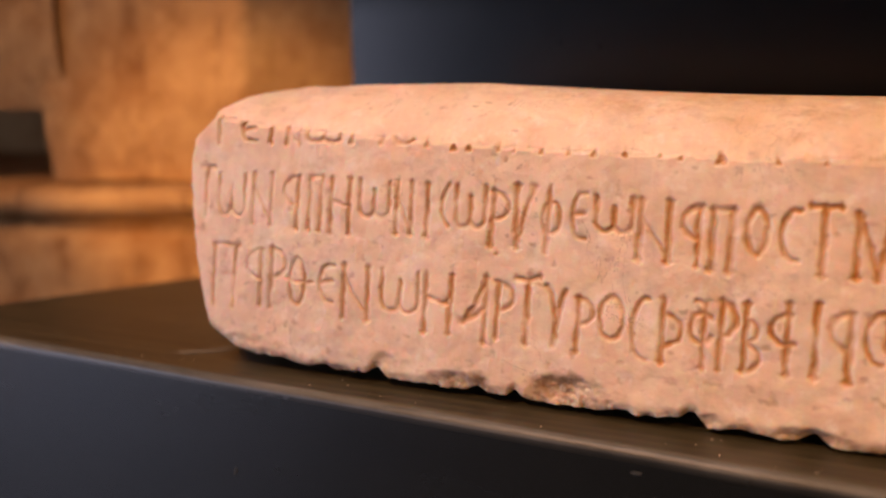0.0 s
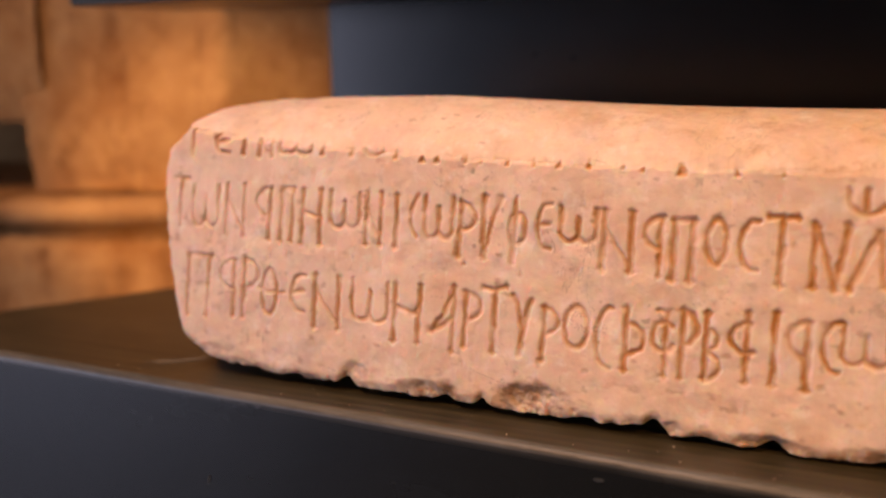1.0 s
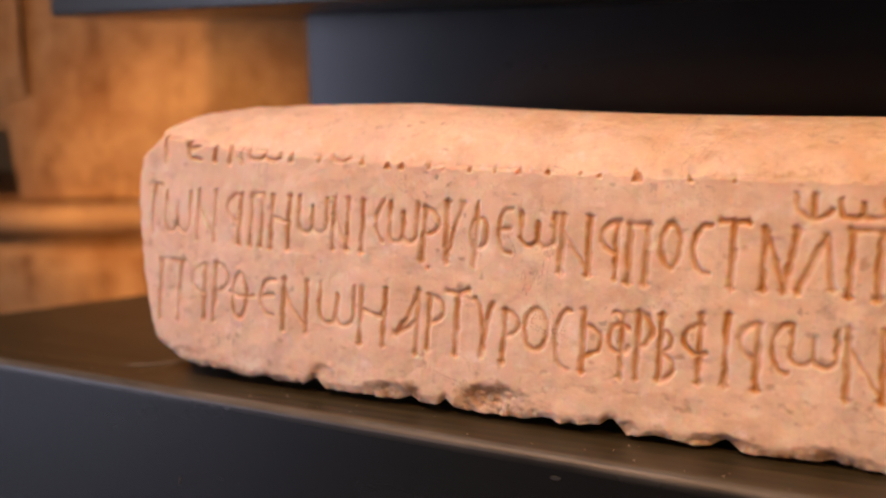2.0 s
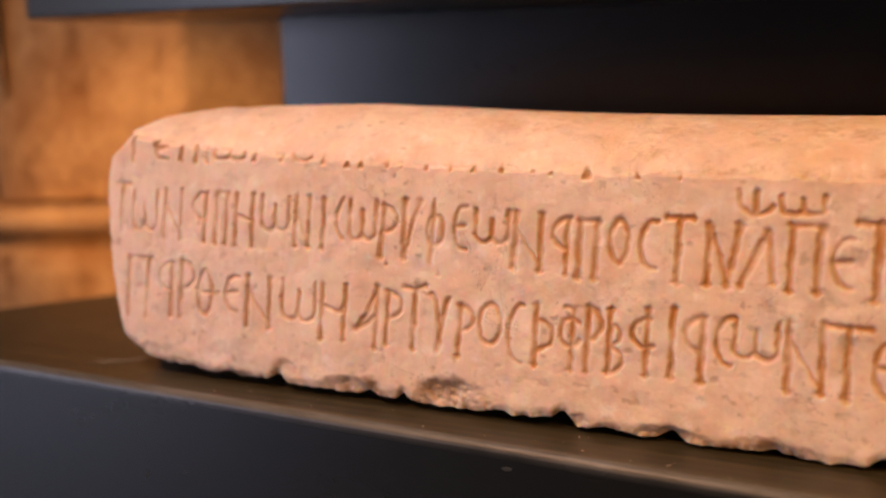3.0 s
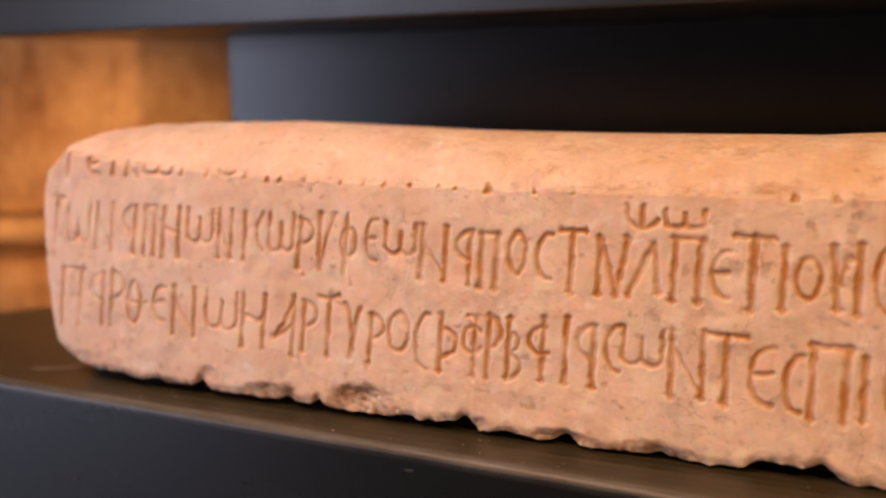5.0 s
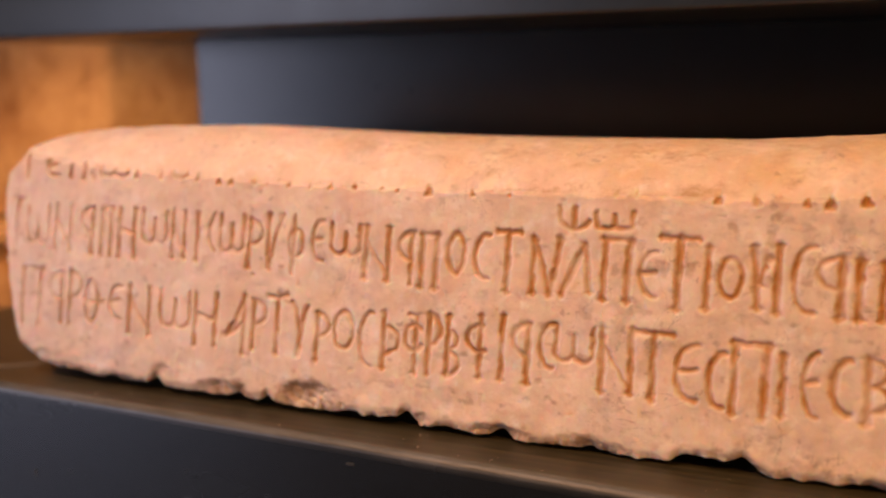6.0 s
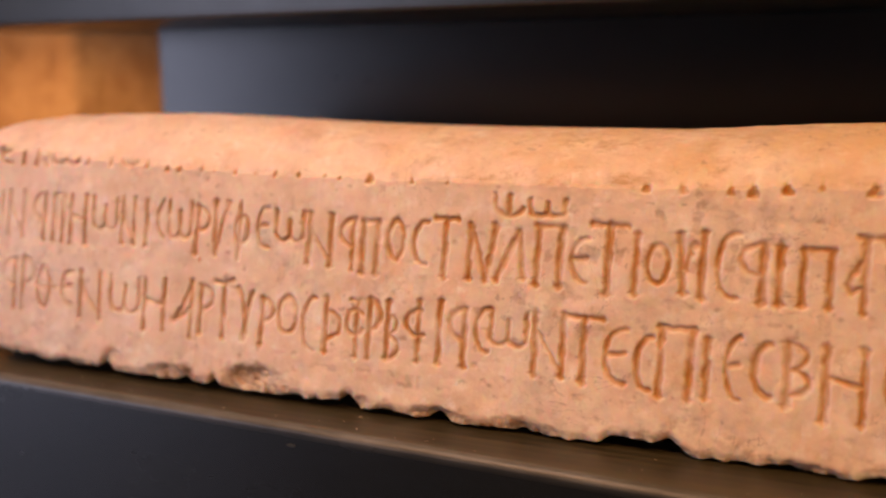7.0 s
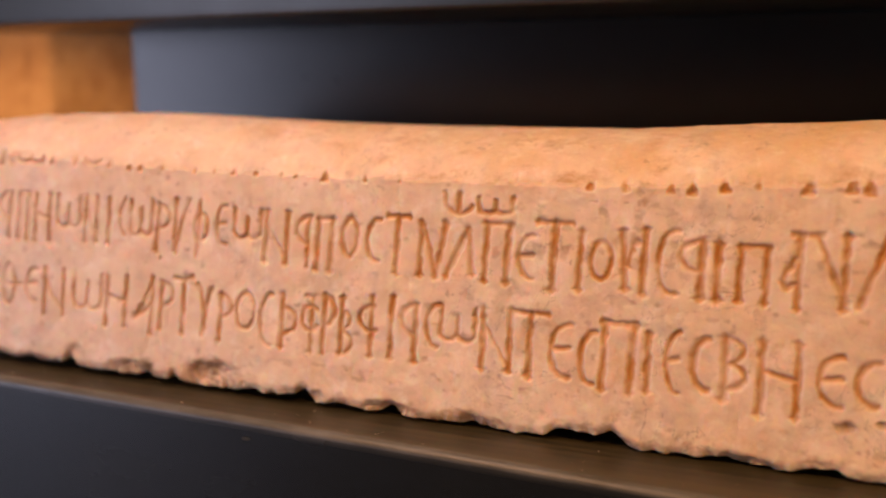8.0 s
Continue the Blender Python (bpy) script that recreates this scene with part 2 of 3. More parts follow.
def display_shelf():
    top_z = 0.80
    ob = new("display_plinth")
    ob.location = (0.6, 0.15, 0)
    tagged(ob, "low dark coated steel display plinth with a thin shelf top", "plinth")
    shift = Matrix.Translation((-0.6, -0.15, 0))
    # one sheet folded over the front edge: place behind the front line, height, painted highlight
    fold = 0.0052
    profile = [(0.36, top_z, 0.0), (0.05, top_z, 0.0), (fold * 1.6, top_z, 0.0), (fold, top_z, 0.25)]
    profile += [(fold - fold * math.sin(a), top_z - fold + fold * math.cos(a), 1.0) for a in [radians(k * 15) for k in range(1, 6)]]
    profile += [(0.0, top_z - fold, 0.35), (0.0, top_z - fold * 1.7, 0.0), (0.0, 0.4, 0.0), (0.0, 0.0, 0.0)]
    bm = bmesh.new()
    steps = [k / 24 for k in range(25)]
    rows = []
    for back, z, _ in profile:
        left = -0.336 + 0.23 * back / 0.36
        xs = [left + (1.8 - left) * k for k in steps]
        rows.append([bm.verts.new((x, shelf_front(x) * (1 - back / 0.36) + back - 0.0006, z)) for x in xs])
    for upper_row, lower_row in zip(rows, rows[1:]):
        for k in range(24):
            bm.faces.new((upper_row[k], lower_row[k], lower_row[k + 1], upper_row[k + 1]))
    bm.transform(shift)
    cover = part("folded_cover", bm, SHEET, ob, "satin dark steel sheet folded over the front, painted highlight along the bend")
    layer = cover.data.attributes.new("fold", "FLOAT", "POINT")
    layer.data.foreach_set("value", [wear for _, _, wear in profile for _k in steps])
    layer = cover.data.attributes.new("handled_sheen", "FLOAT", "POINT")
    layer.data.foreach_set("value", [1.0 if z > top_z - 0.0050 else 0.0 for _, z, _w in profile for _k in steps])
    smooth_by_angle(cover, 50)
    body = prism([(-0.331, shelf_front(-0.33) + 0.0025), (1.79, shelf_front(1.79) + 0.0025), (1.79, 0.355), (-0.101, 0.355)], 0.0, top_z - 0.004)
    body.transform(shift)
    part("body", body, PANEL, ob)
    return ob


def raised_shelf():
    ob = new("raised_shelf")
    ob.location = (0.8, 0.4, 0.8)
    tagged(ob, "dark steel raised shelf on a recessed riser panel behind the stone", "shelf")
    shift = Matrix.Translation((-0.8, -0.4, -0.8))
    edge = lambda x: 0.170 - 0.07 * x
    plate = prism([(-0.282, edge(-0.282)), (1.8, edge(1.8)), (1.8, 0.75), (0.2, 0.56), (-0.282, 0.36)], 1.072, 1.15, 0.003)
    plate.transform(shift)
    p = part("shelf_plate", plate, LIP, ob, "dark grey steel plate with a square front lip")
    smooth_by_angle(p, 50)
    riser = prism([(-0.102, 0.363), (1.8, 0.363), (1.8, 0.375), (-0.102, 0.375)], 0.0, 1.072, 0.0015)
    riser.transform(shift)
    part("riser_panel", riser, STEEL, ob)
    return ob


display_shelf()
raised_shelf()


# ---- the inscribed stone ----
def arc(cx, cy, rx, ry, a0, a1, n=14):
    return [(cx + rx * math.cos(radians(a0 + (a1 - a0) * k / n)), cy + ry * math.sin(radians(a0 + (a1 - a0) * k / n))) for k in range(n + 1)]


# strokes of each letter form in a unit box, y up
FORMS = {
    "T": [[(0, 1), (1, 1)], [(0.5, 1), (0.48, 0)]],
    "t": [[(0, 0.96), (0.4, 0.94), (1, 1)], [(0.52, 0.95), (0.45, 0)]],
    "w": [[(0, 1)] + arc(0.25, 0.28, 0.25, 0.28, 180, 350) + [(0.5, 0.75)], [(0.5, 0.4)] + arc(0.75, 0.26, 0.25, 0.26, 190, 360) + [(1, 1)]],
    "N": [[(0, 1), (0, 0)], [(1, 1), (1, 0)], [(0.05, 0.72), (0.5, 0.4), (0.95, 0.12)]],
    "q": [arc(0.95, 0.74, 0.95, 0.26, 80, 275), [(0.97, 1), (0.97, 0)]],
    "g": [arc(0.75, 0.62, 0.75, 0.22, 50, 320), [(0.9, 1), (0.88, 0)], [(0.35, 1), (1.05, 1)]],
    "p": [[(0, 1), (1, 1)], [(0.08, 1), (0.08, 0)], [(0.9, 1), (0.88, 0)]],
    "H": [[(0.05, 1), (0.05, 0)], [(0.95, 1), (0.95, 0)], [(0.05, 0.6), (0.95, 0.5)]],
    "I": [[(0.5, 1), (0.5, 0)]],
    "K": [[(0.95, 1)] + arc(1.0, 0.5, 0.55, 0.42, 120, 240) + [(0.95, 0)]],
    "P": [[(0.15, 1), (0.08, 0)], arc(0.12, 0.74, 0.85, 0.24, 95, -90)],
    "V": [[(0.1, 1), (0.2, 0)], [(1, 1), (0.62, 0.6), (0.25, 0.1)]],
    "F": [[(0.38, 1), (0.32, 0)], arc(0.5, 0.53, 0.42, 0.24, 0, 360, 24)],
    "E": [arc(0.85, 0.5, 0.8, 0.5, 85, 275), [(0.1, 0.52), (0.85, 0.56)]],
    "O": [arc(0.5, 0.5, 0.48, 0.5, 0, 360, 24)],
    "C": [arc(0.85, 0.5, 0.82, 0.5, 82, 278)],
    "n": [[(0.05, 1), (0.05, 0)], [(0.1, 0.95), (0.68, 0.05)], [(1, 1), (0.66, 0)]],
    "L": [[(0.75, 1), (0.4, 0.5), (0.05, 0)], [(0.75, 0.95), (0.97, 0.08)]],
    "Y": [[(0.15, 1), (0.45, 0)], [(1, 0.85), (0.75, 0.72), (0.45, 0.4)]],
    "A": [[(0.85, 1), (0.85, 0)], [(0.85, 0.72), (0.2, 0.5), (0.02, 0.38), (0.25, 0.27), (0.85, 0.36)], [(0.45, 1), (1.1, 1)]],
    "M": [[(0.1, 1), (0.95, 0.1)], [(0.93, 1), (0.9, 0)], [(-0.05, 1), (0.25, 1)]],
    "/": [[(1, 1), (0.5, 0.5), (0.1, 0)]],
    "W": [[(0, 1)] + arc(0.52, 0.5, 0.46, 0.5, 180, 345), [(0.5, 1), (0.48, 0.08)]],
    "Q": [arc(0.42, 0.5, 0.28, 0.5, 0, 360, 24), [(0, 0.56), (0.4, 0.5), (1, 0.52)]],
    "B": [[(0.95, 1), (0.95, 0)], [(0.92, 0.86), (0.5, 0.5), (0.05, 0.28)], [(0.05, 0.28), (0.92, 0.5)]],
    "D": [[(0.12, 1), (0.08, 0)], arc(0.15, 0.52, 0.8, 0.24, 80, -90)],
    "b": [[(0.1, 1), (0.08, 0)], arc(0.1, 0.79, 0.75, 0.20, 95, -85), arc(0.1, 0.38, 0.85, 0.2, 80, -95)],
    "j": [[(0.1, 1), (0.08, 0)], arc(0.1, 0.60, 0.75, 0.16, 95, -85), arc(0.1, 0.2, 0.85, 0.2, 80, -95)],
    "h": [arc(0.85, 0.64, 0.82, 0.21, 75, 300), [(0.9, 1), (0.88, 0)]],
    "G": [[(0, 1), (1, 1)], [(0.2, 1), (0.22, 0)]],
    "f": [[(0.5, 1), (0.5, 0)]],
    "u": [arc(0.5, 1.0, 0.5, 0.9, 190, 350)],
    "y": [[(0, 1), (0.3, 0.85), (0.55, 0.45)], [(1, 0.95), (0.7, 0.6), (0.45, 0)]],
}
SERIF = "TtNpHIPVnLYAMBbjhDfqg"

# words: letter form, left end, width, foot, height (mm on the face)
WORDS = [
    [("G", -7.1, 14.5, 115.9, 18.4), ("E", 15.3, 14.1, 117.7, 16.6), ("I", 37.7, 5.2, 117, 15.3), ("N", 54, 10.3, 115.9, 14.7), ("w", 71.1, 25.8, 119.3, 11), ("f", 103.7, 5.3, 118.8, 7.9), ("f", 126.4, 4.3, 119.4, 6.3), ("u", 138.3, 15.9, 118.8, 7.7)],
    [("T", -19.5, 13.7, 63.3, 35.2), ("w", -1.1, 22.3, 65.4, 28.8), ("N", 28.7, 14.9, 59.8, 36.6)],
    [("q", 54.7, 11.2, 58.5, 36.1), ("p", 74.7, 10.9, 57.9, 37.2), ("H", 92, 16, 57.6, 37.9), ("w", 115.2, 22.8, 70.5, 23.8), ("N", 143.5, 10.9, 60.4, 34.9), ("I", 164, 4.5, 59.7, 34.5)],
    [("K", 172.3, 9.7, 67.7, 27), ("w", 186.8, 20.4, 68.2, 25.6), ("P", 210.9, 12.3, 57.1, 34.8), ("V", 226.8, 13.1, 57.2, 38.9), ("F", 244.9, 13.5, 55.7, 40.5), ("E", 264.4, 9.3, 65.8, 27.8), ("w", 279.6, 22.5, 71.3, 20)],
    [("N", 307, 17.2, 55.3, 36.1), ("q", 331.9, 10, 54.2, 34.5), ("p", 348.7, 13, 52.7, 35.2), ("O", 368.2, 11.7, 64.2, 25.5), ("C", 386.9, 10.3, 62, 27.9), ("T", 401.6, 16.8, 53.9, 38.5), ("n", 426.2, 18.5, 54.1, 35.9)],
    [("L", 444.8, 20.5, 54.9, 32.2), ("p", 471.6, 18.3, 53.6, 37.3), ("E", 495.1, 11.2, 58.2, 26.5)],
    [("T", 506.7, 23.8, 51.7, 42.1), ("I", 531.4, 7.9, 53, 36.9), ("O", 542.1, 13.4, 60.8, 22.9), ("Y", 559.6, 11.4, 55.3, 36.2), ("I", 572.7, 4.8, 53.7, 39.3), ("C", 582.9, 12.4, 55.5, 37.3), ("q", 596.6, 13.1, 53.2, 34.6), ("I", 615.9, 5.8, 53.8, 33.3)],
    [("p", 629.8, 18.1, 53.9, 32.2), ("A", 654.6, 10.6, 52.1, 42.2), ("M", 670.7, 19.2, 53.2, 41.3), ("/", 694.8, 15.8, 55.7, 39.5)],
    [("W", 442.9, 19.6, 96.7, 12.6), ("w", 466.7, 22.9, 97.8, 9.5)],
    [("p", -4.4, 22.4, 0.7, 43.4), ("q", 26.5, 12.1, 3.2, 39.6), ("P", 45.3, 13.7, 3.1, 42.2), ("Q", 59.7, 21.3, 6.7, 31.7), ("E", 86, 13.1, 11.5, 24.8), ("N", 106.2, 18.8, 1.6, 35.8), ("w", 135.6, 27.3, 9.7, 27.3), ("H", 167.6, 20.2, -1.3, 38)],
    [("B", 194, 17.6, -4, 41.7), ("P", 217.8, 12.2, -0.6, 36.5), ("t", 231.5, 16, -1.7, 42.4), ("y", 251.5, 12, -0.4, 35.7), ("P", 271, 11.3, -2.7, 33.6), ("O", 285.6, 15.6, 7.6, 25.1)],
    [("C", 305.9, 9.6, -2.2, 35.5), ("D", 322.8, 13.5, -3, 37.9), ("g", 339.8, 9.6, -3.9, 38.2), ("P", 356.7, 9.7, -3.8, 40.5), ("j", 370.7, 9.2, -2.3, 38.1), ("h", 384.8, 10.7, -2.4, 40.4)],
    [("I", 406.5, 5.7, -2, 41.6), ("q", 416.8, 10.3, -2.3, 37.9), ("C", 434.7, 9.7, 9.5, 27), ("w", 445, 24, 14.6, 21.6), ("N", 474.8, 18.2, -1.7, 39.5), ("T", 494.8, 23.5, -3.7, 40.4)],
    [("E", 519.5, 14.5, -1, 32.9), ("C", 539.3, 9.2, -3.2, 31.5), ("p", 552, 21.8, -6.1, 41.3), ("I", 578.4, 5.1, -4.1, 35.1), ("E", 591.8, 8.6, -2.3, 35.4), ("C", 607.4, 9.7, 1.2, 29.5)],
    [("b", 624.7, 13.9, -3, 36.2), ("H", 645.5, 22.3, -9.6, 42.9), ("E", 677.1, 14.7, 0.2, 27.5), ("C", 698, 11.5, 2.5, 24)]
]

# feet of worn-off letters along the upper arris: along, up, size (mm)
FEET = [(163, 120, 2.2), (182, 118, 2.3), (193, 118, 2.3), (214, 118.5, 1.8), (224, 117.5, 1.8), (242, 117.5, 2), (259, 117, 2), (276, 117, 2.2), (295, 117.5, 2.2), (316, 117, 1.6), (328, 116, 1.7), (351.5, 116, 3), (383, 116, 2), (409, 116, 1.8), (539, 117.5, 3), (561, 117.5, 3), (589, 117, 2.6), (601, 117.5, 3.2), (620, 119, 3.2), (639, 121, 2.2), (667, 121, 4), (689, 122, 4), (698, 122, 4), (184, 20, 2), (217, 53, 1.5), (568, 80, 2), (428, -1.5, 1.8)]

# losses along the lower arris: along, depth, half-width (mm)
NOTCHES = [(133, 6, 10), (206, 3, 10), (233, 4, 8), (345, 5.5, 9), (336, 3, 14), (412, 4, 10), (530, 5.5, 15), (546, 6, 15), (561, 6.5, 12), (690, 3, 12), (92, 2, 10), (300, 2, 14), (470, 1.5, 9)]
# shallow scoops where the face has spalled: along, up, half-width, half-height, depth (mm)
SPALLS = [(195, -31, 34, 9, 3.2), (268, -28, 37, 13, 4.6), (140, -25, 12, 9, 2.0), (354, -33, 10, 6, 2.4), (25, -22, 26, 7, 1.6), (470, -36, 26, 7, 3), (640, -38, 30, 7, 3), (694, -11, 8, 4.5, 2.6), (712, -7, 4, 3, 2.6), (640, 84, 9, 5, 0.6), (560, 84, 14, 8, 0.8), (505, 27, 7, 6, 0.9), (100, -36, 30, 6, 2), (410, -35, 25, 6, 3)]


def value_noise(x, y, seed, octaves=3, gain=0.5):
    """Smooth noise of about -1 to 1 over arrays x, y."""
    rng = np.random.default_rng(seed)
    total, amp = np.zeros_like(x), 1.0
    for k in range(octaves):
        table = rng.uniform(-1, 1, (128, 128))
        fx, fy = x * 2 ** k + 1000.0, y * 2 ** k + 1000.0
        ix, iy = np.floor(fx).astype(int), np.floor(fy).astype(int)
        tx, ty = fx - ix, fy - iy
        tx, ty = tx * tx * (3 - 2 * tx), ty * ty * (3 - 2 * ty)
        a, b = table[ix % 128, iy % 128], table[(ix + 1) % 128, iy % 128]
        c, d = table[ix % 128, (iy + 1) % 128], table[(ix + 1) % 128, (iy + 1) % 128]
        total += amp * ((a * (1 - tx) + b * tx) * (1 - ty) + (c * (1 - tx) + d * tx) * ty)
        amp *= gain
    return total


def segment_distance(px, py, a, b):
    dx, dy = b[0] - a[0], b[1] - a[1]
    s = np.clip(((px - a[0]) * dx + (py - a[1]) * dy) / (dx * dx + dy * dy + 1e-9), 0, 1)
    return np.hypot(px - a[0] - s * dx, py - a[1] - s * dy)


def carve(u, w):
    """Depth of the cut letters (mm) over arrays of face places (mm)."""
    cut = np.zeros_like(u)
    column = u[:, u.shape[1] // 2]
    # the chisel wandered a little
    du = 0.6 * value_noise(u / 4, w / 4, 71, 3)
    dw = 0.6 * value_noise(u / 4, w / 4, 72, 3)
    rng = random.Random(9)
    for word in WORDS:
        for form, left, width, foot, height in word:
            i0, i1 = np.searchsorted(column, (left - 12, left + width + 12))
            if i1 - i0 < 2:
                continue
            x, y = (u + du)[i0:i1], (w + dw)[i0:i1]
            best = cut[i0:i1]
            fresh = 1.0 if foot > 110 else min(1.0, 0.78 + 0.22 * max(0.0, left) / 330)
            for stroke in FORMS[form]:
                # uprights are cut broad, bars and bows finer, slanting strokes of N thin
                level = abs(stroke[0][1] - stroke[-1][1]) < 0.2
                slim = 0.85 if len(stroke) > 4 else 0.60 if form == "N" and len(stroke) == 3 else 0.82 if level else 1.0
                half = rng.uniform(2.3, 2.9) * slim * (0.82 + 0.36 * min(1, max(0, left / 600)))
                deep = rng.uniform(1.8, 2.5) * fresh * (0.5 + 0.5 * slim)
                pts = [(left + width * p[0], foot + height * p[1]) for p in stroke]
                n = len(pts) - 1
                for k in range(n):
                    d = segment_distance(x, y, pts[k], pts[k + 1])
                    np.maximum(best, deep * np.clip(1 - (d / half) ** 1.2, 0, 1), out=best)
                if form in SERIF and n <= 2:
                    for tip, other in ((pts[0], pts[-1]), (pts[-1], pts[0])):
                        ln = math.hypot(tip[0] - other[0], tip[1] - other[1])
                        if ln < 7:
                            continue
                        ax, ay = (other[0] - tip[0]) / ln, (other[1] - tip[1]) / ln
                        along = (x - tip[0]) * ax + (y - tip[1]) * ay
                        side = np.abs((x - tip[0]) * ay - (y - tip[1]) * ax)
                        reach = rng.uniform(4.0, 6.5)
                        wide = half * 1.65 * np.clip(1 - along / reach, 0, 1) + 1e-6
                        wedge = deep * 1.2 * np.clip(1 - side / wide, 0, 1) * np.clip((along + 0.9) / 0.9, 0, 1)
                        np.maximum(best, wedge, out=best)
    for a, h, size in FEET:
        i0, i1 = np.searchsorted(column, (a - 8, a + 8))
        if i1 - i0 < 2:
            continue
        x, y = (u + du)[i0:i1], (w + dw)[i0:i1]
        # a splayed foot: wide below, drawn out upwards and to one side
        x = x + 0.5 * value_noise(x / 2.4, y / 2.4, 73, 2)
        rise = (y - h + 0.6 * size) / size
        spread = size * np.clip(0.95 - 0.36 * rise, 0.12, 0.95)
        slant = rng.uniform(-0.25, 0.25) * (y - h)
        d = np.maximum(np.abs(x - a + slant) / spread, np.maximum(-rise * 2.0, rise / 2.2))
        np.maximum(cut[i0:i1], 1.15 * size * np.clip(1.25 - d, 0, 1), out=cut[i0:i1])
    return cut


FACE_ROWS, TOP_ROWS = 240, 84


def inscribed_stone():
    lean = radians(10)
    base_z = 0.841
    fine = np.arange(0, 792, 0.7)
    cols = np.concatenate([fine, np.linspace(800, 1000, 14)])
    n = len(cols)
    # upper and lower arris of the face and the height of the crown along the stone (mm)
    mid = cols - 27

    def upper(u):
        return 117.5 + 19 * np.exp(-(u + 12) / 120) + 8 * np.clip((u - 470) / 240, 0, 1.4) ** 1.5 + 0.7 * value_noise(u / 23, u * 0, 5)

    def lower(u):
        w = -35.0 - 3.0 * np.clip((u - 150) / 400, 0, 1) + 16 * np.exp(-np.clip(u, -5, None) / 30) + 0.5 * value_noise(u / 6, u * 0, 6, 3) + 1.4 * value_noise(u / 17, u * 0 + 3, 7)
        for a, deep, half in NOTCHES:
            k = np.clip(1 - np.abs(u - a) / half, 0, 1)
            w = w + deep * k * k * (3 - 2 * k)
        return w

    left_w = np.array([-60, -19, -13, 3, 23, 47, 84, 104, 118, 135, 150, 190])
    left_u = np.array([6, -1, -7, -13, -19, -24, -29, -30, -27, -12, -6, -6])

    def column_u(w):
        start = np.interp(w, left_w, left_u) + 0.8 * value_noise(w / 7, w * 0, 8)
        return start + cols[:, None] * (973 - start) / 1000

    # face
    s = np.linspace(0, 1, FACE_ROWS)[None, :]
    w = lower(mid)[:, None] * (1 - s) + upper(mid)[:, None] * s
    u = column_u(w)
    w = lower(u) * (1 - s) + upper(u) * s
    cut = carve(u, w)
    # uneven depth and worn, rounded edges of the cuts
    cut *= np.clip(0.92 + 0.38 * value_noise(u / 10, w / 10, 74, 3), 0.62, 1.25)
    cut[1:-1] = (cut[:-2] + 2 * cut[1:-1] + cut[2:]) / 4
    cut[:, 1:-1] = (cut[:, :-2] + 2 * cut[:, 1:-1] + cut[:, 2:]) / 4
    rise = upper(u) - w
    cut *= np.clip(rise / 1.2 + 0.85, 0, 1)
    inset = 0.55 * value_noise(u / 60, w / 40, 11, 2) + 0.42 * value_noise(u / 12, w / 10, 12, 3, 0.5) + 0.09 * value_noise(u / 2.8, w / 16, 13, 2)
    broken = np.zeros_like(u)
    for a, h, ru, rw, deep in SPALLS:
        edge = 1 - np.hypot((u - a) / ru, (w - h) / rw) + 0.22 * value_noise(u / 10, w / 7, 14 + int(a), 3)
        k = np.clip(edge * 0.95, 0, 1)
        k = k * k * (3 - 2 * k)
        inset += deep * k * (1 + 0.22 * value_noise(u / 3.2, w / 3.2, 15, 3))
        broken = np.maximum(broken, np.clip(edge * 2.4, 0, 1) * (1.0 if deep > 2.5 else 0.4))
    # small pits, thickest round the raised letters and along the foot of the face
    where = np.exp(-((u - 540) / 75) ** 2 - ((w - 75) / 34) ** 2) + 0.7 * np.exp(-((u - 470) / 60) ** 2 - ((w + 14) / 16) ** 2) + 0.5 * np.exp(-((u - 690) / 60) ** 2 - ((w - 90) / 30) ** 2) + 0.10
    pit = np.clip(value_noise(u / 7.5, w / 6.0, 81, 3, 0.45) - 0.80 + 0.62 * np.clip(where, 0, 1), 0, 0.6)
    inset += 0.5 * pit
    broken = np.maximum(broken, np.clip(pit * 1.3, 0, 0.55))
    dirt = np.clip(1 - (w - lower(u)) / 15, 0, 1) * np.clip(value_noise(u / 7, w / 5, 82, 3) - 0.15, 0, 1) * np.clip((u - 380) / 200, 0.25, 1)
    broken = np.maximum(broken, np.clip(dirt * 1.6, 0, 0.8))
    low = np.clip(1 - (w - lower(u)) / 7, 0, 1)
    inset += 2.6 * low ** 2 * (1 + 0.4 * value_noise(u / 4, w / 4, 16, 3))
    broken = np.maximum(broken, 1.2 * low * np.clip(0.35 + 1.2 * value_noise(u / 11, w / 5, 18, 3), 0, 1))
    inset += 1.6 * np.clip(1 - rise / 3.2, 0, 1) ** 2 * (1 + 0.8 * value_noise(u / 6, w / 6, 17, 3))
    d = np.clip(u - np.take(u, [0], 0), 0, None)
    rnd = 5.0
    inset += rnd - np.sqrt(np.clip(rnd ** 2 - np.clip(rnd - d, 0, rnd) ** 2, 0, None))
    y = inset + cut
    face_x, face_y, face_z = u, y * math.cos(lean) + w * math.sin(lean), base_z * 1000 - y * math.sin(lean) + w * math.cos(lean)

    # worn top: from the upper arris over a rounded shoulder to the crown, in upright coordinates
    ex = face_x[:, -1:]
    uu = ex
    arris = upper(ex)
    ey, ez = 1.6 + arris * math.sin(lean), base_z * 1000 + arris * math.cos(lean)
    crown = 987.3 + 6.7 * np.exp(-((uu - 140) / 140) ** 2) + 7.5 * np.clip((uu - 540) / 160, 0, 1.3) - 8 * np.exp(-(uu + 25) / 18)
    f0 = 0.48
    f = np.linspace(0, 1, TOP_ROWS + 1)[None, 1:] ** 1.15 * (math.pi / 2 - f0) + f0
    up = (np.sin(f) - math.sin(f0)) / (1 - math.sin(f0))
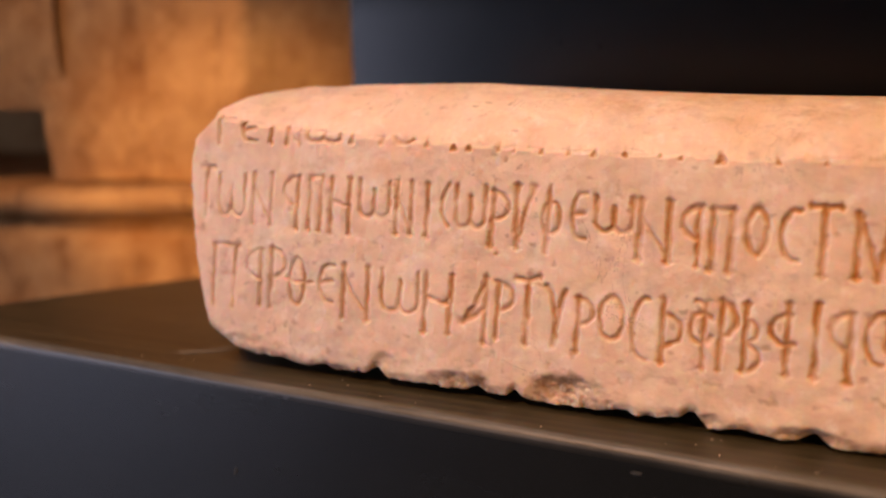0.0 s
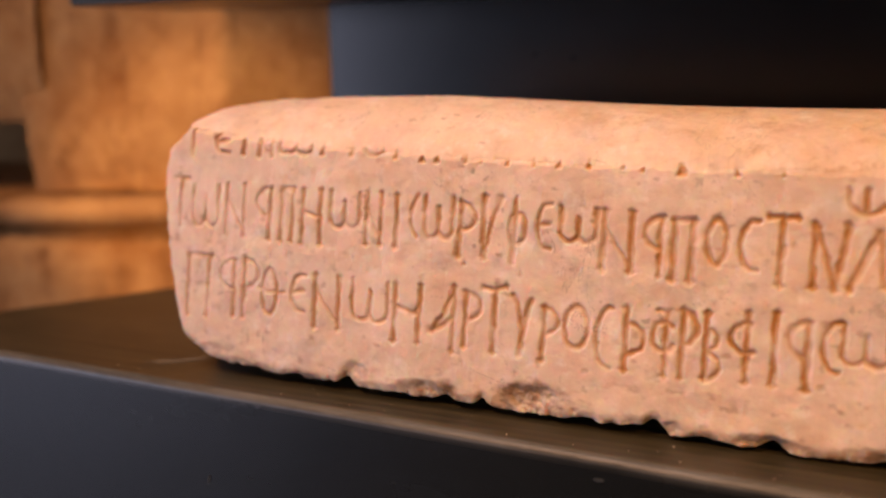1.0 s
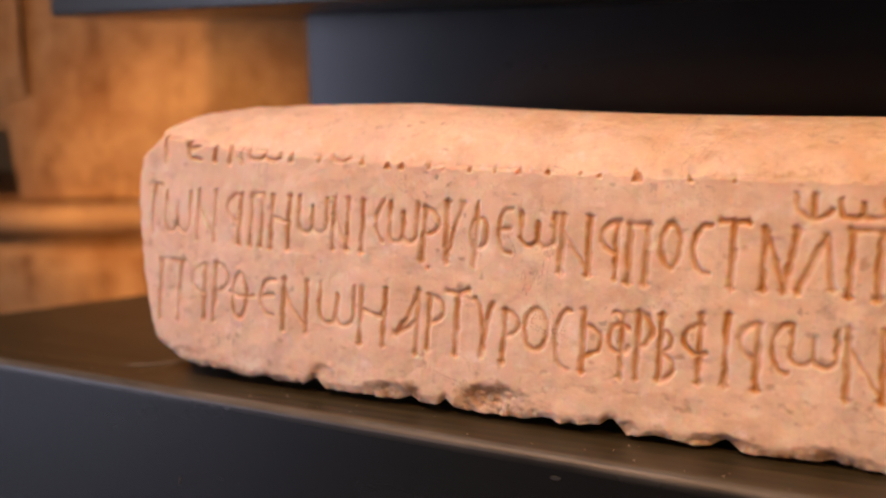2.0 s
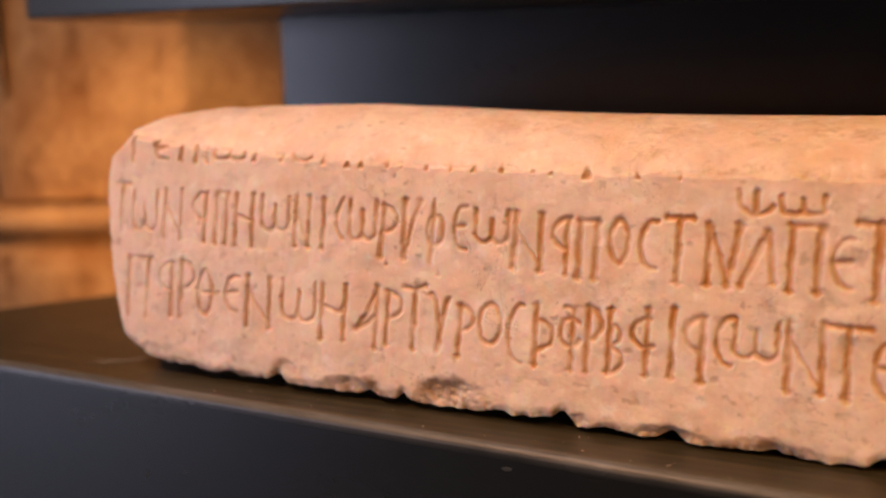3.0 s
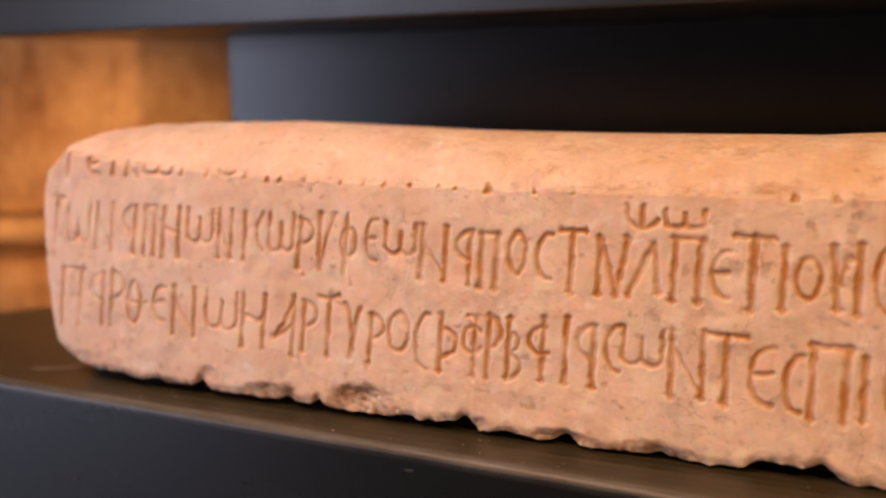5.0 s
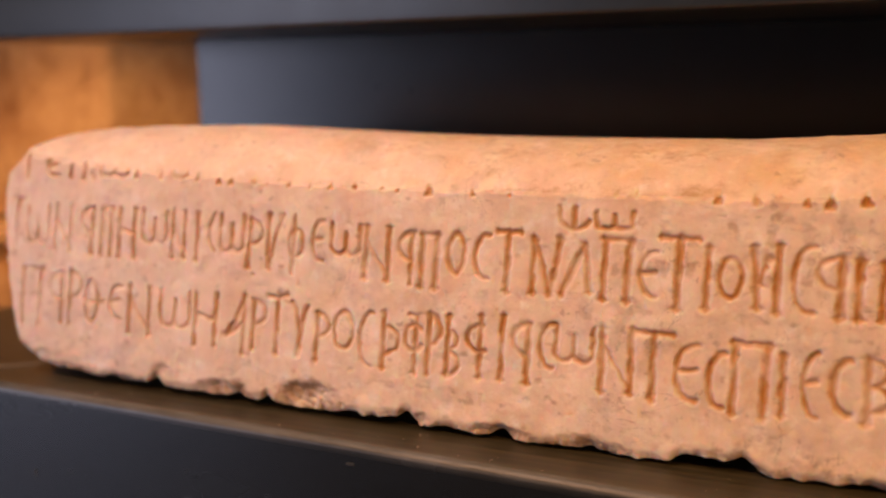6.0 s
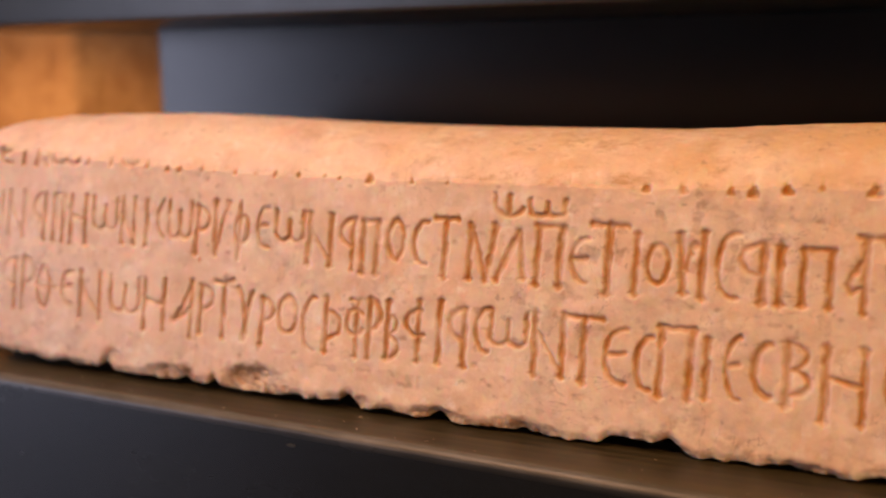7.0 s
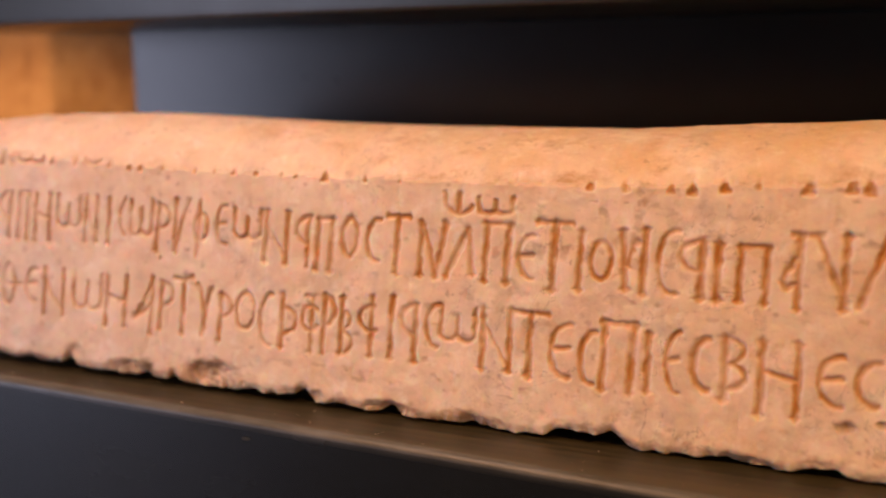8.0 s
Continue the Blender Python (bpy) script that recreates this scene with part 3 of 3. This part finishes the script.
    back = (math.cos(f0) - np.cos(f)) / math.cos(f0)
    fade = np.exp(-(np.arange(TOP_ROWS) + 1) / 4.0)[None, :]
    top_y = ey + (88 - ey) * back + (face_y[:, -1:] - ey) * fade
    top_z = ez + (crown - ez) * up + (face_z[:, -1:] - ez) * fade
    relief = 0.7 * value_noise(uu / 34 + top_y * 0, top_y / 22, 21, 2) + 0.34 * value_noise(uu / 8 + top_y * 0, top_y / 6, 22, 3) - 0.5 * np.clip(value_noise(uu / 3.5 + top_y * 0, top_y / 2.5, 23, 2) - 0.75, 0, 1)
    top_z = top_z + relief * np.clip(up * 4, 0, 1)
    inward = 10 * np.clip(1 - (ex + 27) / 45, 0, 1) ** 2
    top_x = ex + inward * up * 0.5 + 0 * top_y
    # back and underside, coarse
    hind_y = np.array([125, 195, 222, 224, 224, 220, 200, 130, 80, 45, 26, 17, 11, 7])
    hind_z = np.array([989, 978, 962, 940, 860, 803, 800.2, 800.2, 800.2, 800.2, 800.2, 801.5, 803.0, 804.0])
    hy = hind_y[None, :] + 0 * ex
    hz = hind_z[None, :] + 0 * ex
    hz[:, 0:2] += (crown - 991)
    bottom_y, bottom_z = face_y[:, :1], face_z[:, :1]
    # the rough underside runs from the lower arris back to the bed
    for k, part_way in ((10, 0.75), (11, 0.5), (12, 0.3), (13, 0.13)):
        hy[:, k:k + 1] = bottom_y + (36 - bottom_y) * part_way
        hz[:, k:k + 1] = bottom_z + (800.2 - bottom_z) * part_way ** 2.6 + 0.8 * part_way * np.abs(value_noise(ex / 7, ex * 0 + k, 30 + k, 2))
    hx = ex + 0 * hy
    hx[:, -4:] = face_x[:, :1]
    x = np.concatenate([face_x, top_x, hx], 1)
    yy = np.concatenate([face_y, top_y, hy], 1)
    z = np.concatenate([face_z, top_z, hz], 1)
    ring = x.shape[1]
    co = np.stack([x, yy, z], -1).reshape(-1, 3) / 1000.0
    origin = np.array([0.45, 0.11, 0.80])
    co -= origin
    i, j = np.meshgrid(np.arange(n - 1), np.arange(ring), indexing="ij")
    a = i * ring + j
    b = i * ring + (j + 1) % ring
    quads = np.stack([a, a + ring, b + ring, b], -1).reshape(-1, 4)
    ends = np.array([co[:ring].mean(0), co[-ring:].mean(0)])
    co = np.concatenate([co, ends])
    k = np.arange(ring)
    left_fan = np.stack([k, (k + 1) % ring, np.full(ring, len(co) - 2)], -1)
    right_fan = np.stack([(k + 1) % ring + (n - 1) * ring, k + (n - 1) * ring, np.full(ring, len(co) - 1)], -1)
    loops = np.concatenate([quads.ravel(), left_fan.ravel(), right_fan.ravel()])
    sizes = np.concatenate([np.full(len(quads), 4), np.full(2 * ring, 3)])
    me = bpy.data.meshes.new("inscribed_stone")
    me.vertices.add(len(co))
    me.vertices.foreach_set("co", co.ravel().astype(np.float32))
    me.loops.add(len(loops))
    me.loops.foreach_set("vertex_index", loops.astype(np.int32))
    me.polygons.add(len(sizes))
    me.polygons.foreach_set("loop_start", np.concatenate([[0], np.cumsum(sizes)[:-1]]).astype(np.int32))
    me.update(calc_edges=True)
    me.validate()
    me.shade_smooth()
    worn = np.concatenate([np.clip(1 - rise / 6, 0, 1) * 0.5 * np.clip((u - 120) / 260, 0.1, 1), np.clip((top_x - 150) / 260, 0.06, 1), np.ones_like(hx) * 0.3], 1)
    # the brown of the cuts grows with depth, residue and shade together
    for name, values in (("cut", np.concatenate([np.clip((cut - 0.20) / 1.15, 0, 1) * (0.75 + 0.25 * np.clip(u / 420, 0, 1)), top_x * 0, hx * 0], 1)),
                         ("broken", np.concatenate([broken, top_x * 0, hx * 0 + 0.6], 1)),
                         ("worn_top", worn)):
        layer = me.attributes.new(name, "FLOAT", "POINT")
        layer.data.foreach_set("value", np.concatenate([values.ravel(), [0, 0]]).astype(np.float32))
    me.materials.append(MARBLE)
    ob = new("inscribed_stone", me)
    ob.location = origin
    tagged(ob, "long worn pinkish marble block with carved Greek letters on dark shelf", "stone block")
    return ob


inscribed_stone()


# ---- small things on the shelf ----
def dust_specks():
    rng = random.Random(12)
    bm = bmesh.new()
    for k in range(45):
        x = rng.uniform(-0.25, 0.76)
        y = shelf_front(x) + 0.008 + rng.random() ** 1.5 * 0.04
        r = rng.choice((0.00025, 0.0003, 0.0003, 0.0004, 0.0006))
        part_m = Matrix.Translation((x, y, 0.80 + r * 0.4)) @ Matrix.Diagonal((r, r * rng.uniform(0.6, 1.2), r * 0.7, 1))
        bmesh.ops.create_icosphere(bm, subdivisions=1, radius=1.0, matrix=part_m)
    tagged(link_mesh("dust", bm, DUST), "pale stone dust specks on the dark shelf", "dust", kind="stuff")


def scuff(x, z, width, height):
    """A thin scuffed patch on the plinth's front, standing just proud of it."""
    y = shelf_front(x) - 0.0010
    bm = bmesh.new()
    rng = random.Random(int(x * 1000))
    ring = [bm.verts.new((width * math.cos(a) * rng.uniform(0.6, 1.0) + 0.3 * height * math.sin(a) * 0.4, 0.0, height * math.sin(a) * rng.uniform(0.7, 1.0))) for a in [k * math.tau / 14 for k in range(14)]]
    hub = bm.verts.new((0, -0.0002, 0))
    for k in range(14):
        bm.faces.new((hub, ring[k], ring[(k + 1) % 14]))
    ob = link_mesh("scuff_mark", bm, SCUFF)
    ob.location = (x, y, z)
    tagged(ob, "small pale scuff mark on the dark plinth front", "scuff mark", "scuffs on the plinth")


def shelf_smear(x, y, length, width, turn):
    """A thin dry smear of stone dust lying on the shelf top."""
    rng = random.Random(5)
    bm = bmesh.new()
    ring = []
    for k in range(28):
        a = k * math.tau / 28
        q = rng.uniform(0.55, 1.0)
        ring.append(bm.verts.new((length * math.cos(a) * q, width * math.sin(a) * q, 0.0)))
    hub = bm.verts.new((0, 0, 0.0003))
    for k in range(28):
        bm.faces.new((hub, ring[k], ring[(k + 1) % 28]))
    ob = link_mesh("dust_smear", bm, SMEAR)
    ob.matrix_world = pose(x, y, 0.8003, 0, 0, turn)
    tagged(ob, "thin dry smear of stone dust on the dark shelf", "dust smear")


shelf_smear(-0.026, 0.012, 0.030, 0.006, 38)
dust_specks()
scuff(0.324, 0.7865, 0.0040, 0.0016)
scuff(0.0355, 0.733, 0.0014, 0.0042)
